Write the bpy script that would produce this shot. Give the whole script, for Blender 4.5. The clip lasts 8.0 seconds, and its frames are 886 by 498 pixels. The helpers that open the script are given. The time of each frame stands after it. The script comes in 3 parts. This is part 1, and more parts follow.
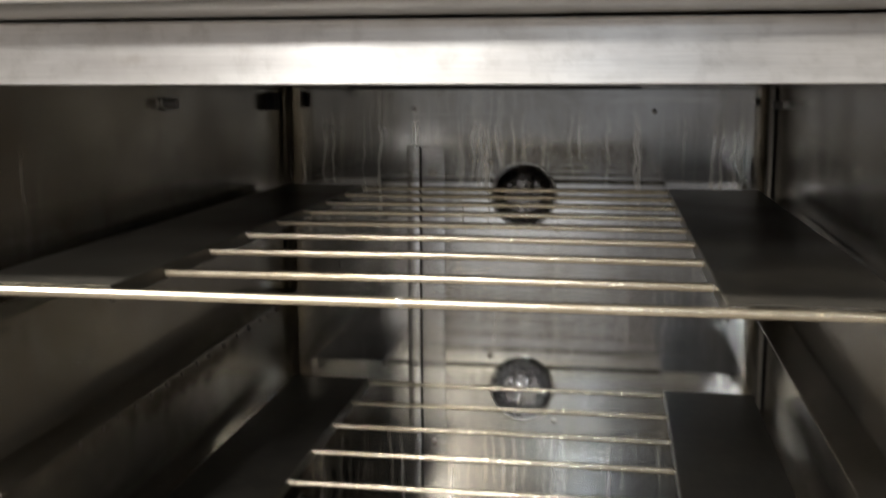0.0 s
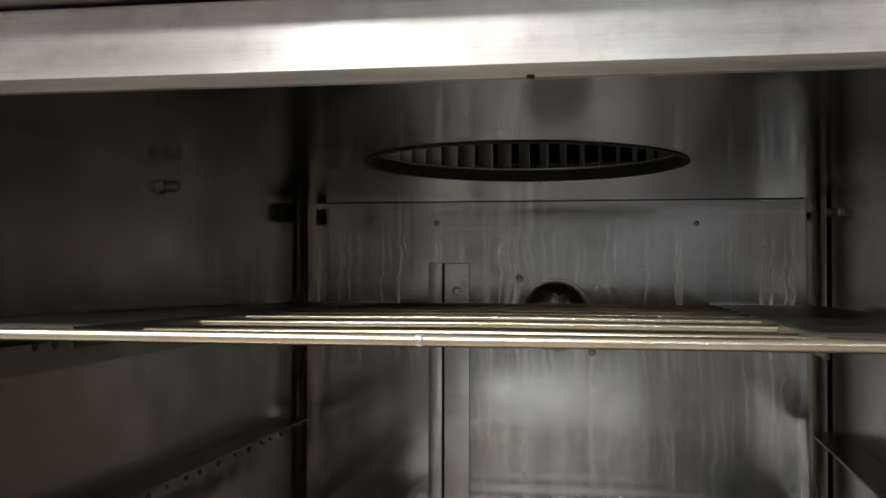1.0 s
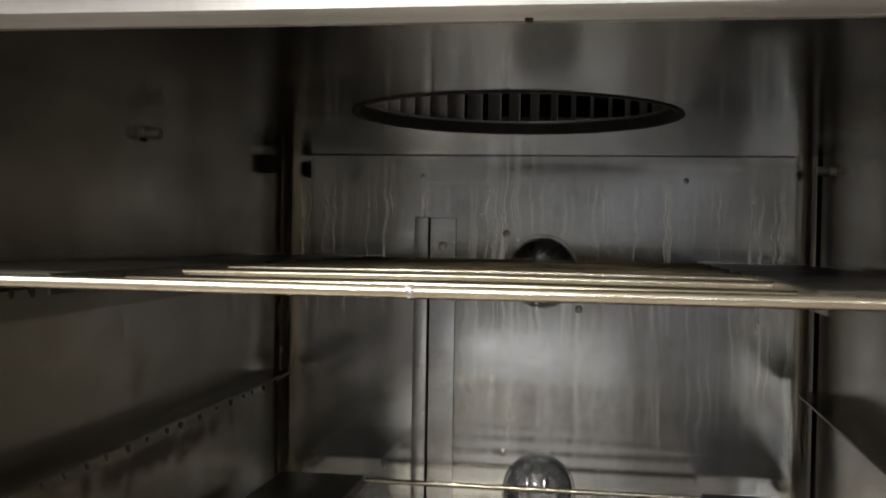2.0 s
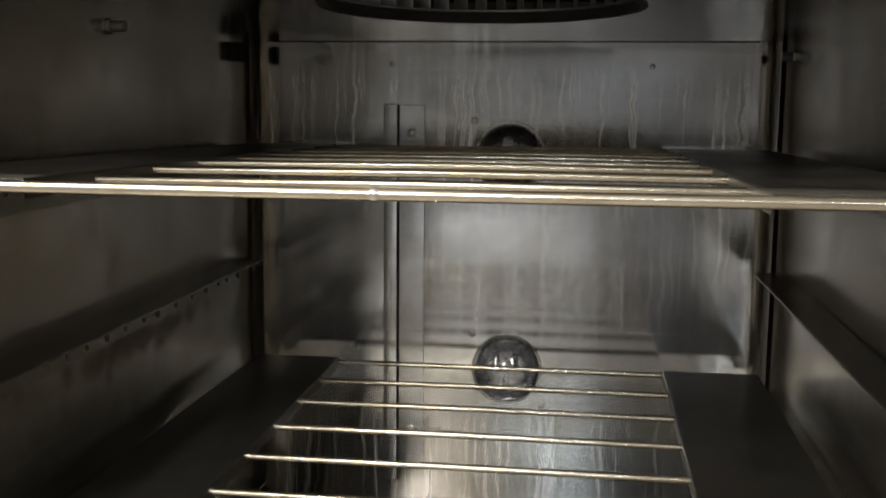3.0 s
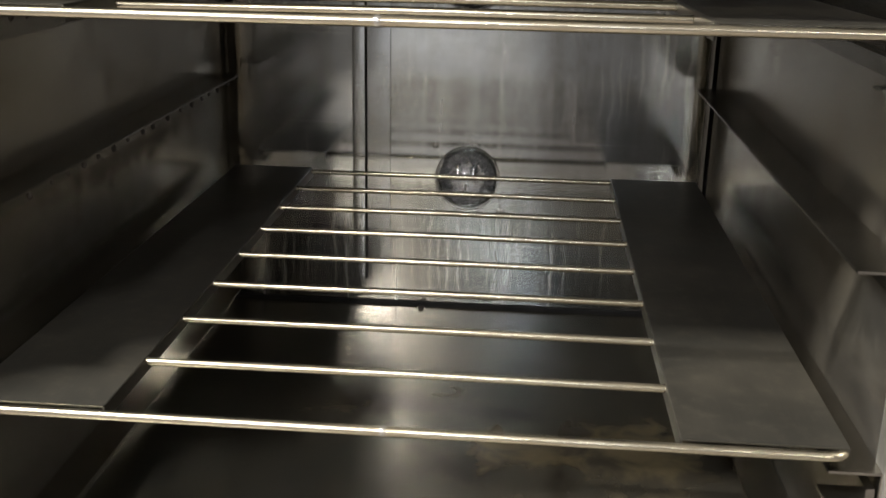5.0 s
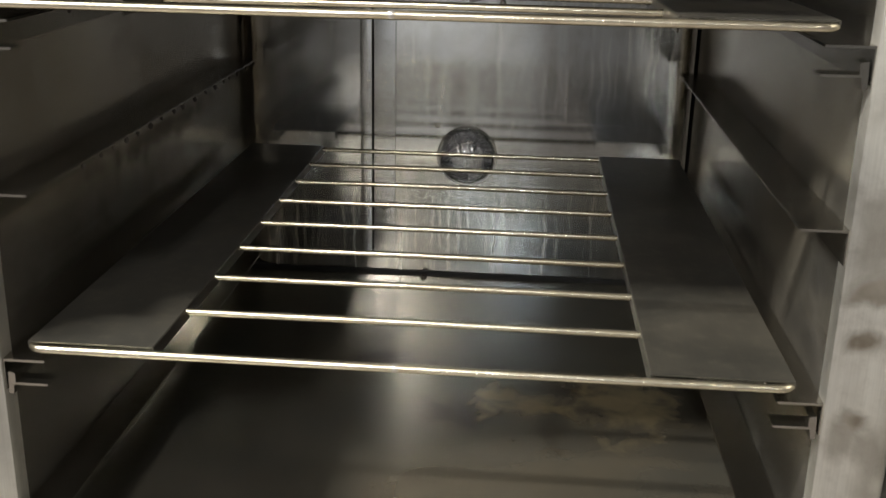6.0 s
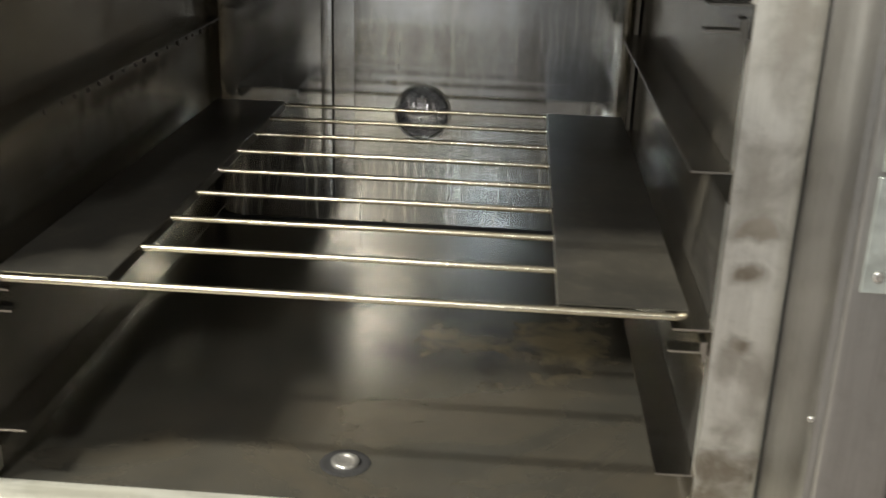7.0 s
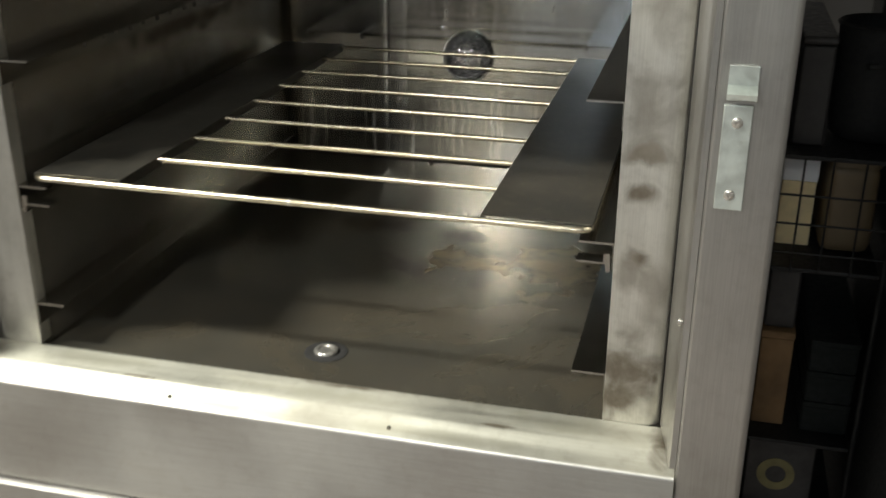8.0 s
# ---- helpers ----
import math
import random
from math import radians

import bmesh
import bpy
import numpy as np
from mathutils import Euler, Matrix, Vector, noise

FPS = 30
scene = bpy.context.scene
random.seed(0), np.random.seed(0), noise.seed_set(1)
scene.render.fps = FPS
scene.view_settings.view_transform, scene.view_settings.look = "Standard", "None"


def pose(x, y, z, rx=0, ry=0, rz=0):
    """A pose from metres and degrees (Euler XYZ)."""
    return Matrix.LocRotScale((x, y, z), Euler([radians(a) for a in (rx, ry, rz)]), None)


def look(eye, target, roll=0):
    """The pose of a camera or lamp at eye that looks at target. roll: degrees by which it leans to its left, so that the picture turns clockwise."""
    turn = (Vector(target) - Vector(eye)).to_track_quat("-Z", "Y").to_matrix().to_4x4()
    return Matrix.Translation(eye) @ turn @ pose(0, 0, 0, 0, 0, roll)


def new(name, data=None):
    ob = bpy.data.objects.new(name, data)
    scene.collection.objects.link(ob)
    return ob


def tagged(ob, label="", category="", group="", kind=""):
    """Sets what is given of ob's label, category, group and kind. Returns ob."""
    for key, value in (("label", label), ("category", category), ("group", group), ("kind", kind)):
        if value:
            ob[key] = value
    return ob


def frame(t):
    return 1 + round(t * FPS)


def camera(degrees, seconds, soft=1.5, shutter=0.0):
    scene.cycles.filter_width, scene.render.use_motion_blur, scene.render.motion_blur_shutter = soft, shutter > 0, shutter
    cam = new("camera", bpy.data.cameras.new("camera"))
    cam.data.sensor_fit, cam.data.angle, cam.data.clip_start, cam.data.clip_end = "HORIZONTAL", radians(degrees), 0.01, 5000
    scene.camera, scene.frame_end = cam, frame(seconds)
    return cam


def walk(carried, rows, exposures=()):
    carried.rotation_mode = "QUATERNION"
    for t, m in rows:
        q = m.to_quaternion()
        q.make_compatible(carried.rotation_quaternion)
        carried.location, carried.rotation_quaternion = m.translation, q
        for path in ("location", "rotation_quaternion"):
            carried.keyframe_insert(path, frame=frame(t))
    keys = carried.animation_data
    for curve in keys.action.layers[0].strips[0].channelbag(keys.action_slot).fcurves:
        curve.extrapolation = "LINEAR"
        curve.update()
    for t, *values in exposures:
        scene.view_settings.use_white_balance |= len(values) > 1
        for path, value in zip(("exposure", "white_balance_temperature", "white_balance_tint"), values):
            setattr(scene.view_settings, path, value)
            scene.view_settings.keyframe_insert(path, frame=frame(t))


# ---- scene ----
cam = camera(45.5, 8.0, soft=1.5, shutter=0.5)
PATH = [
    (0, (0.108, -0.570, 0.592), (-0.205, 1.378, 0.263), -0.2),
    (0.1, (0.107, -0.555, 0.588), (-0.227, 1.395, 0.300), -0.2),
    (0.5, (0.097, -0.491, 0.549), (-0.252, 1.475, 0.441), 0.5),
    (1, (0.089, -0.477, 0.497), (-0.267, 1.491, 0.536), 0.1),
    (1.2, (0.084, -0.467, 0.494), (-0.265, 1.502, 0.546), 0.1),
    (1.5, (0.079, -0.46, 0.491), (-0.266, 1.51, 0.529), 0.7),
    (3, (0.09, -0.479, 0.507), (-0.179, 1.484, 0.232), 0.5),
    (3.5, (0.085, -0.493, 0.514), (-0.15, 1.459, 0.149), 0.4),
    (4.2, (0.078, -0.519, 0.52), (-0.099, 1.406, 0.005), 0.6),
    (4.5, (0.075, -0.534, 0.518), (-0.079, 1.377, -0.049), 1.1),
    (6, (0.08, -0.675, 0.539), (-0.066, 1.214, -0.102), 1.2),
    (6.5, (0.097, -0.717, 0.54), (-0.035, 1.164, -0.127), 2.0),
    (7, (0.135, -0.748, 0.543), (0.009, 1.122, -0.154), 1.8),
    (7.5, (0.238, -0.796, 0.558), (0.013, 1.045, -0.19), 0.4),
    (8, (0.358, -0.85, 0.559), (-0.097, 0.935, -0.219), 0.2),
]
walk(cam, [(t, look(eye, aim, lean)) for t, eye, aim, lean in PATH], exposures=[(0.0, 0.20, 6450, 13), (1.0, -0.02, 6450, 12), (3.0, 0.14, 6450, 12), (4.5, 0.08, 6450, 11.5), (6.5, 0.06, 6450, 9), (7.2, 0.03, 6450, 7.5), (8.0, -0.14, 6450, 5.5)])

# ---- world and lights ----
world = bpy.data.worlds.new("world")
scene.world = world
world.use_nodes = True
world.node_tree.nodes["Background"].inputs[0].default_value = (0.9, 0.95, 1.0, 1)
world.node_tree.nodes["Background"].inputs[1].default_value = 0.02


def ceiling_lamp(name, at, size_x, size_y, watts, colour):
    data = bpy.data.lights.new(name, "AREA")
    data.shape, data.size, data.size_y, data.energy, data.color = "RECTANGLE", size_x, size_y, watts, colour
    lamp = new(name, data)
    lamp.matrix_world = look(at, (at[0], at[1] + 0.001, at[2] - 1))
    return lamp


ceiling_lamp("unseen_ceiling_light", (-1.22, -0.74, 1.76), 0.60, 0.12, 128, (1.0, 0.97, 0.89))
ceiling_lamp("unseen_ceiling_light", (-0.37, -1.45, 1.76), 0.30, 0.30, 12, (1.0, 0.97, 0.91))
# added fill lamp with no known source, brightening the oven's left wall
ceiling_lamp("unseen_ceiling_light", (1.25, -2.90, 1.76), 0.40, 0.40, 22, (1.0, 0.97, 0.91))
ceiling_lamp("unseen_ceiling_light", (-0.12, -4.7, 1.76), 0.45, 1.00, 51, (0.76, 0.88, 1.0))
ceiling_lamp("unseen_ceiling_light", (-0.62, -2.55, 1.76), 0.24, 0.50, 84, (1.0, 0.98, 0.94))

# ---- materials ----


def node_material(name):
    m = bpy.data.materials.new(name)
    m.use_nodes = True
    return m, m.node_tree.nodes, m.node_tree.links, m.node_tree.nodes["Principled BSDF"]


def ramp(nodes, links, source, lo, hi, a=0.0, b=1.0):
    n = nodes.new("ShaderNodeMapRange")
    n.interpolation_type = "SMOOTHSTEP"
    n.inputs[1].default_value, n.inputs[2].default_value = lo, hi
    n.inputs[3].default_value, n.inputs[4].default_value = a, b
    links.new(source, n.inputs[0])
    return n.outputs[0]


def noise_tex(nodes, links, scale, detail=4.0, stretch=(1, 1, 1), rough=0.55, distortion=0.0, seed=0.0):
    c = nodes.new("ShaderNodeTexCoord")
    mp = nodes.new("ShaderNodeMapping")
    mp.inputs[1].default_value = (seed, seed * 0.7, seed * 0.3)
    mp.inputs[3].default_value = stretch
    n = nodes.new("ShaderNodeTexNoise")
    n.inputs["Scale"].default_value, n.inputs["Detail"].default_value = scale, detail
    n.inputs["Roughness"].default_value, n.inputs["Distortion"].default_value = rough, distortion
    links.new(c.outputs["Object"], mp.inputs[0])
    links.new(mp.outputs[0], n.inputs[0])
    return n.outputs[0]


def math_node(nodes, links, op, a, b):
    n = nodes.new("ShaderNodeMath")
    n.operation = op
    n.use_clamp = op in ("ADD",)
    for k, v in enumerate((a, b)):
        if isinstance(v, (int, float)):
            n.inputs[k].default_value = v
        else:
            links.new(v, n.inputs[k])
    return n.outputs[0]


def mix_colour(nodes, links, fac, a, b):
    n = nodes.new("ShaderNodeMix")
    n.data_type = "RGBA"
    if isinstance(fac, float):
        n.inputs[0].default_value = fac
    else:
        links.new(fac, n.inputs[0])
    for k, v in ((6, a), (7, b)):
        if isinstance(v, tuple):
            n.inputs[k].default_value = (*v, 1)
        else:
            links.new(v, n.inputs[k])
    return n.outputs[2]


def blotch_mask(nodes, links, spots, ragged=1.1):
    """Ragged blotches, for stains and one painted shadow: spots of (centre, radii)."""
    c = nodes.new("ShaderNodeTexCoord")
    wob = noise_tex(nodes, links, 30, 4, rough=0.5, distortion=0.5)
    fleck = noise_tex(nodes, links, 140, 4, seed=4.0)
    out = None
    for centre, radii in spots:
        sub = nodes.new("ShaderNodeVectorMath")
        sub.operation = "SUBTRACT"
        sub.inputs[1].default_value = centre
        links.new(c.outputs["Object"], sub.inputs[0])
        div = nodes.new("ShaderNodeVectorMath")
        div.operation = "DIVIDE"
        div.inputs[1].default_value = radii
        links.new(sub.outputs[0], div.inputs[0])
        ln = nodes.new("ShaderNodeVectorMath")
        ln.operation = "LENGTH"
        links.new(div.outputs[0], ln.inputs[0])
        w = math_node(nodes, links, "MULTIPLY", wob, ragged * 3)
        d = math_node(nodes, links, "ADD", 0.0, ln.outputs["Value"])
        d.node.use_clamp = False
        s = math_node(nodes, links, "SUBTRACT", math_node(nodes, links, "MULTIPLY", d, 1.0), w)
        m = math_node(nodes, links, "MULTIPLY", ramp(nodes, links, s, -1.55, -0.15, 0.95, 0.0), ramp(nodes, links, fleck, 0.30, 0.62, 0.92, 1.0))
        out = m if out is None else math_node(nodes, links, "MAXIMUM", out, m)
    return out


def steel(name, colour=(0.56, 0.54, 0.51), rough=0.24, aniso=0.5, along=(1, 0, 0), spread=(0, 0, 1), grime=0.5, grime_colour=(0.19, 0.165, 0.125),
          spots=(), spot_colour=(0.10, 0.07, 0.045), patches=(), patch_colour=(0.3, 0.22, 0.1), patch_metal=0.97, drips=0.0, drip_axis=0, metallic=1.0, smear=(0, 0, 0), ochre=0.0, gloss=0.5, soil=0.0, soil_colour=(0.20, 0.155, 0.095)):
    """Brushed stainless steel, its grain running along one axis, with greasy stains, spots and dried drips."""
    m, nodes, links, p = node_material(name)
    stretch = tuple(1.0 if a else 40.0 for a in along)
    fine = noise_tex(nodes, links, 16, 4, stretch, 0.7)
    broad = noise_tex(nodes, links, 6.0, 2, (1, 1, 1), 0.5, 0.0, 3.1)
    small = noise_tex(nodes, links, 30, 2, (1, 1, 1), 0.5, 0.0, 1.7)
    stain = math_node(nodes, links, "MULTIPLY", math_node(nodes, links, "POWER", broad, 2.5), grime * 2.2)
    stain = math_node(nodes, links, "ADD", stain, math_node(nodes, links, "MULTIPLY", math_node(nodes, links, "POWER", small, 3.0), grime * 0.8))
    shade = mix_colour(nodes, links, ramp(nodes, links, fine, 0.3, 0.7), tuple(c * 0.92 for c in colour), tuple(min(1, c * 1.07) for c in colour))
    col = mix_colour(nodes, links, stain, shade, grime_colour)
    fleck = noise_tex(nodes, links, 75, 5, (1, 1, 1), 0.65, 0.0, 13.0)
    col = mix_colour(nodes, links, ramp(nodes, links, fleck, 0.46, 0.74, 0.0, 0.38 * grime + 0.06), col, grime_colour)
    cloud = noise_tex(nodes, links, 13, 4, (1, 1, 1), 0.6, 0.4, 17.0)
    col = mix_colour(nodes, links, ramp(nodes, links, cloud, 0.42, 0.72, 0.0, 0.30 * grime + 0.05), col, tuple(0.55 * c for c in colour))
    if ochre:
        rub = noise_tex(nodes, links, 11, 2, tuple(0.25 if a else 22.0 for a in along), 0.5, 0.0, 27.0)
        col = mix_colour(nodes, links, ramp(nodes, links, rub, 0.60, 0.76, 0.0, 0.45), col, (0.78, 0.76, 0.71))
        wash = noise_tex(nodes, links, 4.5, 3, (1, 1, 1), 0.5, 0.0, 21.0)
        col = mix_colour(nodes, links, ramp(nodes, links, wash, 0.44, 0.66, 0.0, ochre), col, (0.47, 0.41, 0.25))
    if soil:
        # old baked-on film: broad cloudy sheets and finer mottling
        sheet = ramp(nodes, links, noise_tex(nodes, links, 5.5, 6, (1, 1, 0.7), 0.62, 0.8, 31.0), 0.40, 0.70, 0.0, soil)
        mottle = ramp(nodes, links, noise_tex(nodes, links, 34, 5, (1, 1, 0.6), 0.6, 0.6, 37.0), 0.46, 0.72, 0.0, 0.55 * soil)
        film = math_node(nodes, links, "MAXIMUM", sheet, mottle)
        col = mix_colour(nodes, links, film, col, soil_colour)
    roughness = math_node(nodes, links, "ADD", math_node(nodes, links, "MULTIPLY", stain, 0.6 * rough), ramp(nodes, links, broad, 0.25, 0.75, rough * 0.8, rough * 1.25))
    metal = ramp(nodes, links, stain, 0.0, 1.0, metallic, 0.96 * metallic)
    if soil:
        metal = math_node(nodes, links, "MULTIPLY", metal, ramp(nodes, links, film, 0.0, 1.0, 1.0, 0.62))
    if smear != (0, 0, 0):
        hazy = noise_tex(nodes, links, 7, 3, tuple(0.35 if a else 6.0 for a in smear), 0.55, 0.0, 11.0)
        roughness = math_node(nodes, links, "ADD", roughness, ramp(nodes, links, hazy, 0.28, 0.80, 0.0, 0.4 * rough))
        col = mix_colour(nodes, links, ramp(nodes, links, hazy, 0.30, 0.85, 0.0, 0.30), col, tuple(min(1, c * 1.35) for c in colour))
    if drips:
        across = [1.0, 1.0, 0.45]
        across[drip_axis] = 17.0
        run = noise_tex(nodes, links, 9, 3, tuple(across), 0.55, 0.0, 5.0)
        c = nodes.new("ShaderNodeTexCoord")
        sway = nodes.new("ShaderNodeTexNoise")
        sway.inputs["Scale"].default_value, sway.inputs["Detail"].default_value = 26, 2
        centred = nodes.new("ShaderNodeVectorMath")
        centred.operation = "SUBTRACT"
        centred.inputs[1].default_value = (0.5, 0.5, 0.5)
        wavy = nodes.new("ShaderNodeVectorMath")
        wavy.operation = "MULTIPLY_ADD"
        wavy.inputs[1].default_value = (0.016, 0.016, 0.0)
        links.new(c.outputs["Object"], sway.inputs[0])
        links.new(sway.outputs["Color"], centred.inputs[0])
        links.new(centred.outputs[0], wavy.inputs[0])
        links.new(c.outputs["Object"], wavy.inputs[2])
        links.new(wavy.outputs[0], run.node.inputs[0].links[0].from_node.inputs[0])
        s = nodes.new("ShaderNodeSeparateXYZ")
        links.new(c.outputs["Object"], s.inputs[0])
        patchy = noise_tex(nodes, links, 6, 3, (1, 1, 0.8), 0.5, 0.0, 9.0)
        band = math_node(nodes, links, "MULTIPLY", ramp(nodes, links, s.outputs[2], 0.36, 0.43), ramp(nodes, links, s.outputs[2], 0.515, 0.555, 1.0, 0.0))
        low = math_node(nodes, links, "MULTIPLY", ramp(nodes, links, patchy, 0.46, 0.62), 0.50)
        foot = math_node(nodes, links, "MULTIPLY", ramp(nodes, links, s.outputs[2], 0.10, 0.19, 1.0, 0.0), 0.55)
        low = math_node(nodes, links, "MAXIMUM", low, foot)
        where = math_node(nodes, links, "MAXIMUM", band, low)
        dr = math_node(nodes, links, "MULTIPLY", math_node(nodes, links, "MULTIPLY", ramp(nodes, links, run, 0.48, 0.72), where), drips)
        col = mix_colour(nodes, links, dr, col, (0.90, 0.87, 0.80))
        roughness = math_node(nodes, links, "ADD", roughness, math_node(nodes, links, "MULTIPLY", dr, 0.11))
        metal = math_node(nodes, links, "MULTIPLY", metal, ramp(nodes, links, dr, 0, 1, 1.0, 0.55))
    if spots:
        sp = blotch_mask(nodes, links, spots)
        col = mix_colour(nodes, links, sp, col, spot_colour)
        roughness = math_node(nodes, links, "ADD", roughness, math_node(nodes, links, "MULTIPLY", sp, 0.12))
        metal = math_node(nodes, links, "MULTIPLY", metal, ramp(nodes, links, sp, 0, 1, 1.0, 0.85))
    if patches:
        pt = blotch_mask(nodes, links, patches)
        col = mix_colour(nodes, links, math_node(nodes, links, "MULTIPLY", pt, 0.8), col, patch_colour)
        metal = math_node(nodes, links, "MULTIPLY", metal, ramp(nodes, links, pt, 0, 1, 1.0, patch_metal))
    if rough < 0.28:
        roughness = math_node(nodes, links, "MINIMUM", roughness, 0.270)
    else:
        roughness = math_node(nodes, links, "MAXIMUM", roughness, 0.278)
    links.new(col, p.inputs["Base Color"])
    links.new(roughness, p.inputs["Roughness"])
    links.new(metal, p.inputs["Metallic"])
    p.inputs["Anisotropic"].default_value = aniso
    p.inputs["Specular IOR Level"].default_value = gloss
    if aniso:
        t = nodes.new("ShaderNodeCombineXYZ")
        for k in range(3):
            t.inputs[k].default_value = spread[k]
        links.new(t.outputs[0], p.inputs["Tangent"])
    dent = nodes.new("ShaderNodeBump")
    dent.inputs["Strength"].default_value, dent.inputs["Distance"].default_value = 0.12, 0.004
    links.new(noise_tex(nodes, links, 4.0, 0, (1, 1, 1), 0.0, 0.0, 7.3), dent.inputs["Height"])
    links.new(dent.outputs[0], p.inputs["Normal"])
    return m


def plain(name, colour, rough=0.6, metal=0.0, vary=0.25, scale=25.0, bump=0.2):
    m, nodes, links, p = node_material(name)
    n = noise_tex(nodes, links, scale, 5)
    f = noise_tex(nodes, links, scale * 6, 3, seed=2.0)
    c = mix_colour(nodes, links, ramp(nodes, links, n, 0.3, 0.7), tuple(v * (1 - vary) for v in colour), tuple(min(1, v * (1 + vary)) for v in colour))
    links.new(c, p.inputs["Base Color"])
    links.new(ramp(nodes, links, f, 0.3, 0.7, max(0.02, rough - 0.08), min(1, rough + 0.08)), p.inputs["Roughness"])
    p.inputs["Metallic"].default_value = metal
    b = nodes.new("ShaderNodeBump")
    b.inputs["Strength"].default_value, b.inputs["Distance"].default_value = bump, 0.002
    links.new(f, b.inputs["Height"])
    links.new(b.outputs[0], p.inputs["Normal"])
    return m


def clear_glass(name):
    """Thin glass: clear, with a gloss that grows towards the rim."""
    m, nodes, links, p = node_material(name)
    nodes.remove(p)
    out = nodes["Material Output"]
    clear = nodes.new("ShaderNodeBsdfTransparent")
    clear.inputs[0].default_value = (0.95, 0.95, 0.95, 1)
    gloss = nodes.new("ShaderNodeBsdfGlossy")
    gloss.inputs["Roughness"].default_value = 0.03
    rim = nodes.new("ShaderNodeFresnel")
    rim.inputs[0].default_value = 1.7
    film = nodes.new("ShaderNodeBsdfPrincipled")
    film.inputs["Base Color"].default_value = (0.42, 0.42, 0.42, 1)
    film.inputs["Metallic"].default_value, film.inputs["Roughness"].default_value = 0.7, 0.32
    dusty = nodes.new("ShaderNodeMixShader")
    dusty.inputs[0].default_value = 0.05
    links.new(clear.outputs[0], dusty.inputs[1])
    links.new(film.outputs[0], dusty.inputs[2])
    mix = nodes.new("ShaderNodeMixShader")
    links.new(rim.outputs[0], mix.inputs[0])
    links.new(dusty.outputs[0], mix.inputs[1])
    links.new(gloss.outputs[0], mix.inputs[2])
    links.new(mix.outputs[0], out.inputs[0])
    return m


BACK = steel("steel_back", (0.49, 0.492, 0.487), 0.085, 0.35, (1, 0, 0), (0, 0, 1), 0.45, drips=1.0, smear=(0, 0, 1), ochre=0.18, soil=0.36, soil_colour=(0.22, 0.19, 0.155))
SIDE = steel("steel_side", (0.80, 0.765, 0.695), 0.19, 0.4, (0, 1, 0), (0, 0, 1), 0.5, spots=[
    ((-0.295, 0.38, 0.300), (0.02, 0.20, 0.014)), ((-0.295, 0.60, 0.19), (0.02, 0.10, 0.018))],
    spot_colour=(0.11, 0.08, 0.05), drips=0.3, drip_axis=1, ochre=0.25, metallic=0.95, gloss=0.3, soil=0.6)
CEIL = steel("steel_ceiling", (0.36, 0.35, 0.335), 0.14, 0.3, (1, 0, 0), (0, 1, 0), 0.3, soil=0.35)
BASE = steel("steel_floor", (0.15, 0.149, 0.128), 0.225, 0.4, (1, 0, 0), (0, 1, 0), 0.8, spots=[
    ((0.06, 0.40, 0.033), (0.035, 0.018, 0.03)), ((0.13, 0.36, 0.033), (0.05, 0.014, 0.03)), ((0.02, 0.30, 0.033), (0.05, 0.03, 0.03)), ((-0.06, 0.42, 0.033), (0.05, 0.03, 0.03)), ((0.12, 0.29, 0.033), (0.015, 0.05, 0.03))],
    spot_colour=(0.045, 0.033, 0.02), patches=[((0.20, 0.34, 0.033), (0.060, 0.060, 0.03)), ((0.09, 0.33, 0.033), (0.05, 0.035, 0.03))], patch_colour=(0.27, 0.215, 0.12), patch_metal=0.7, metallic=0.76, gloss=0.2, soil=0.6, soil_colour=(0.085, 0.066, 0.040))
LIP = steel("steel_lip", (0.73, 0.715, 0.665), 0.36, 0.5, (0, 0, 1), (1, 0, 0), 0.45, spots=[
    ((0.318, 0.0, 0.088), (0.040, 0.02, 0.030)), ((0.306, 0.0, 0.062), (0.022, 0.02, 0.034)), ((0.338, 0.0, 0.082), (0.006, 0.02, 0.014)),
    ((0.316, 0.0, 0.198), (0.011, 0.02, 0.008)), ((0.314, 0.0, 0.258), (0.013, 0.02, 0.008)), ((0.312, 0.0, 0.292), (0.020, 0.02, 0.012))],
    spot_colour=(0.15, 0.122, 0.09), patches=[((0.330, 0.0, 0.160), (0.012, 0.02, 0.040)), ((0.314, 0.0, 0.330), (0.024, 0.02, 0.040)),
    ((0.318, 0.0, 0.120), (0.014, 0.02, 0.016)), ((0.306, 0.0, 0.185), (0.008, 0.02, 0.020)), ((0.320, 0.0, 0.420), (0.020, 0.02, 0.050))],
    patch_colour=(0.30, 0.275, 0.235), metallic=0.93, smear=(0, 0, 1))
LINTEL = steel("steel_lintel", (0.76, 0.745, 0.71), 0.36, 0.78, (1, 0, 0), (0, 0, 1), 0.5, spots=[
    ((-0.09, 0.0, 0.606), (0.014, 0.02, 0.003)), ((-0.15, 0.0, 0.600), (0.010, 0.02, 0.003))], spot_colour=(0.34, 0.30, 0.25), metallic=0.7, smear=(1, 0, 0),
    patches=[((-0.12, 0.0, 0.600), (0.040, 0.02, 0.009)), ((-0.19, 0.0, 0.597), (0.045, 0.02, 0.010)), ((-0.07, 0.0, 0.604), (0.020, 0.02, 0.008)), ((0.12, 0.0, 0.603), (0.035, 0.02, 0.008))], patch_colour=(0.50, 0.475, 0.45))
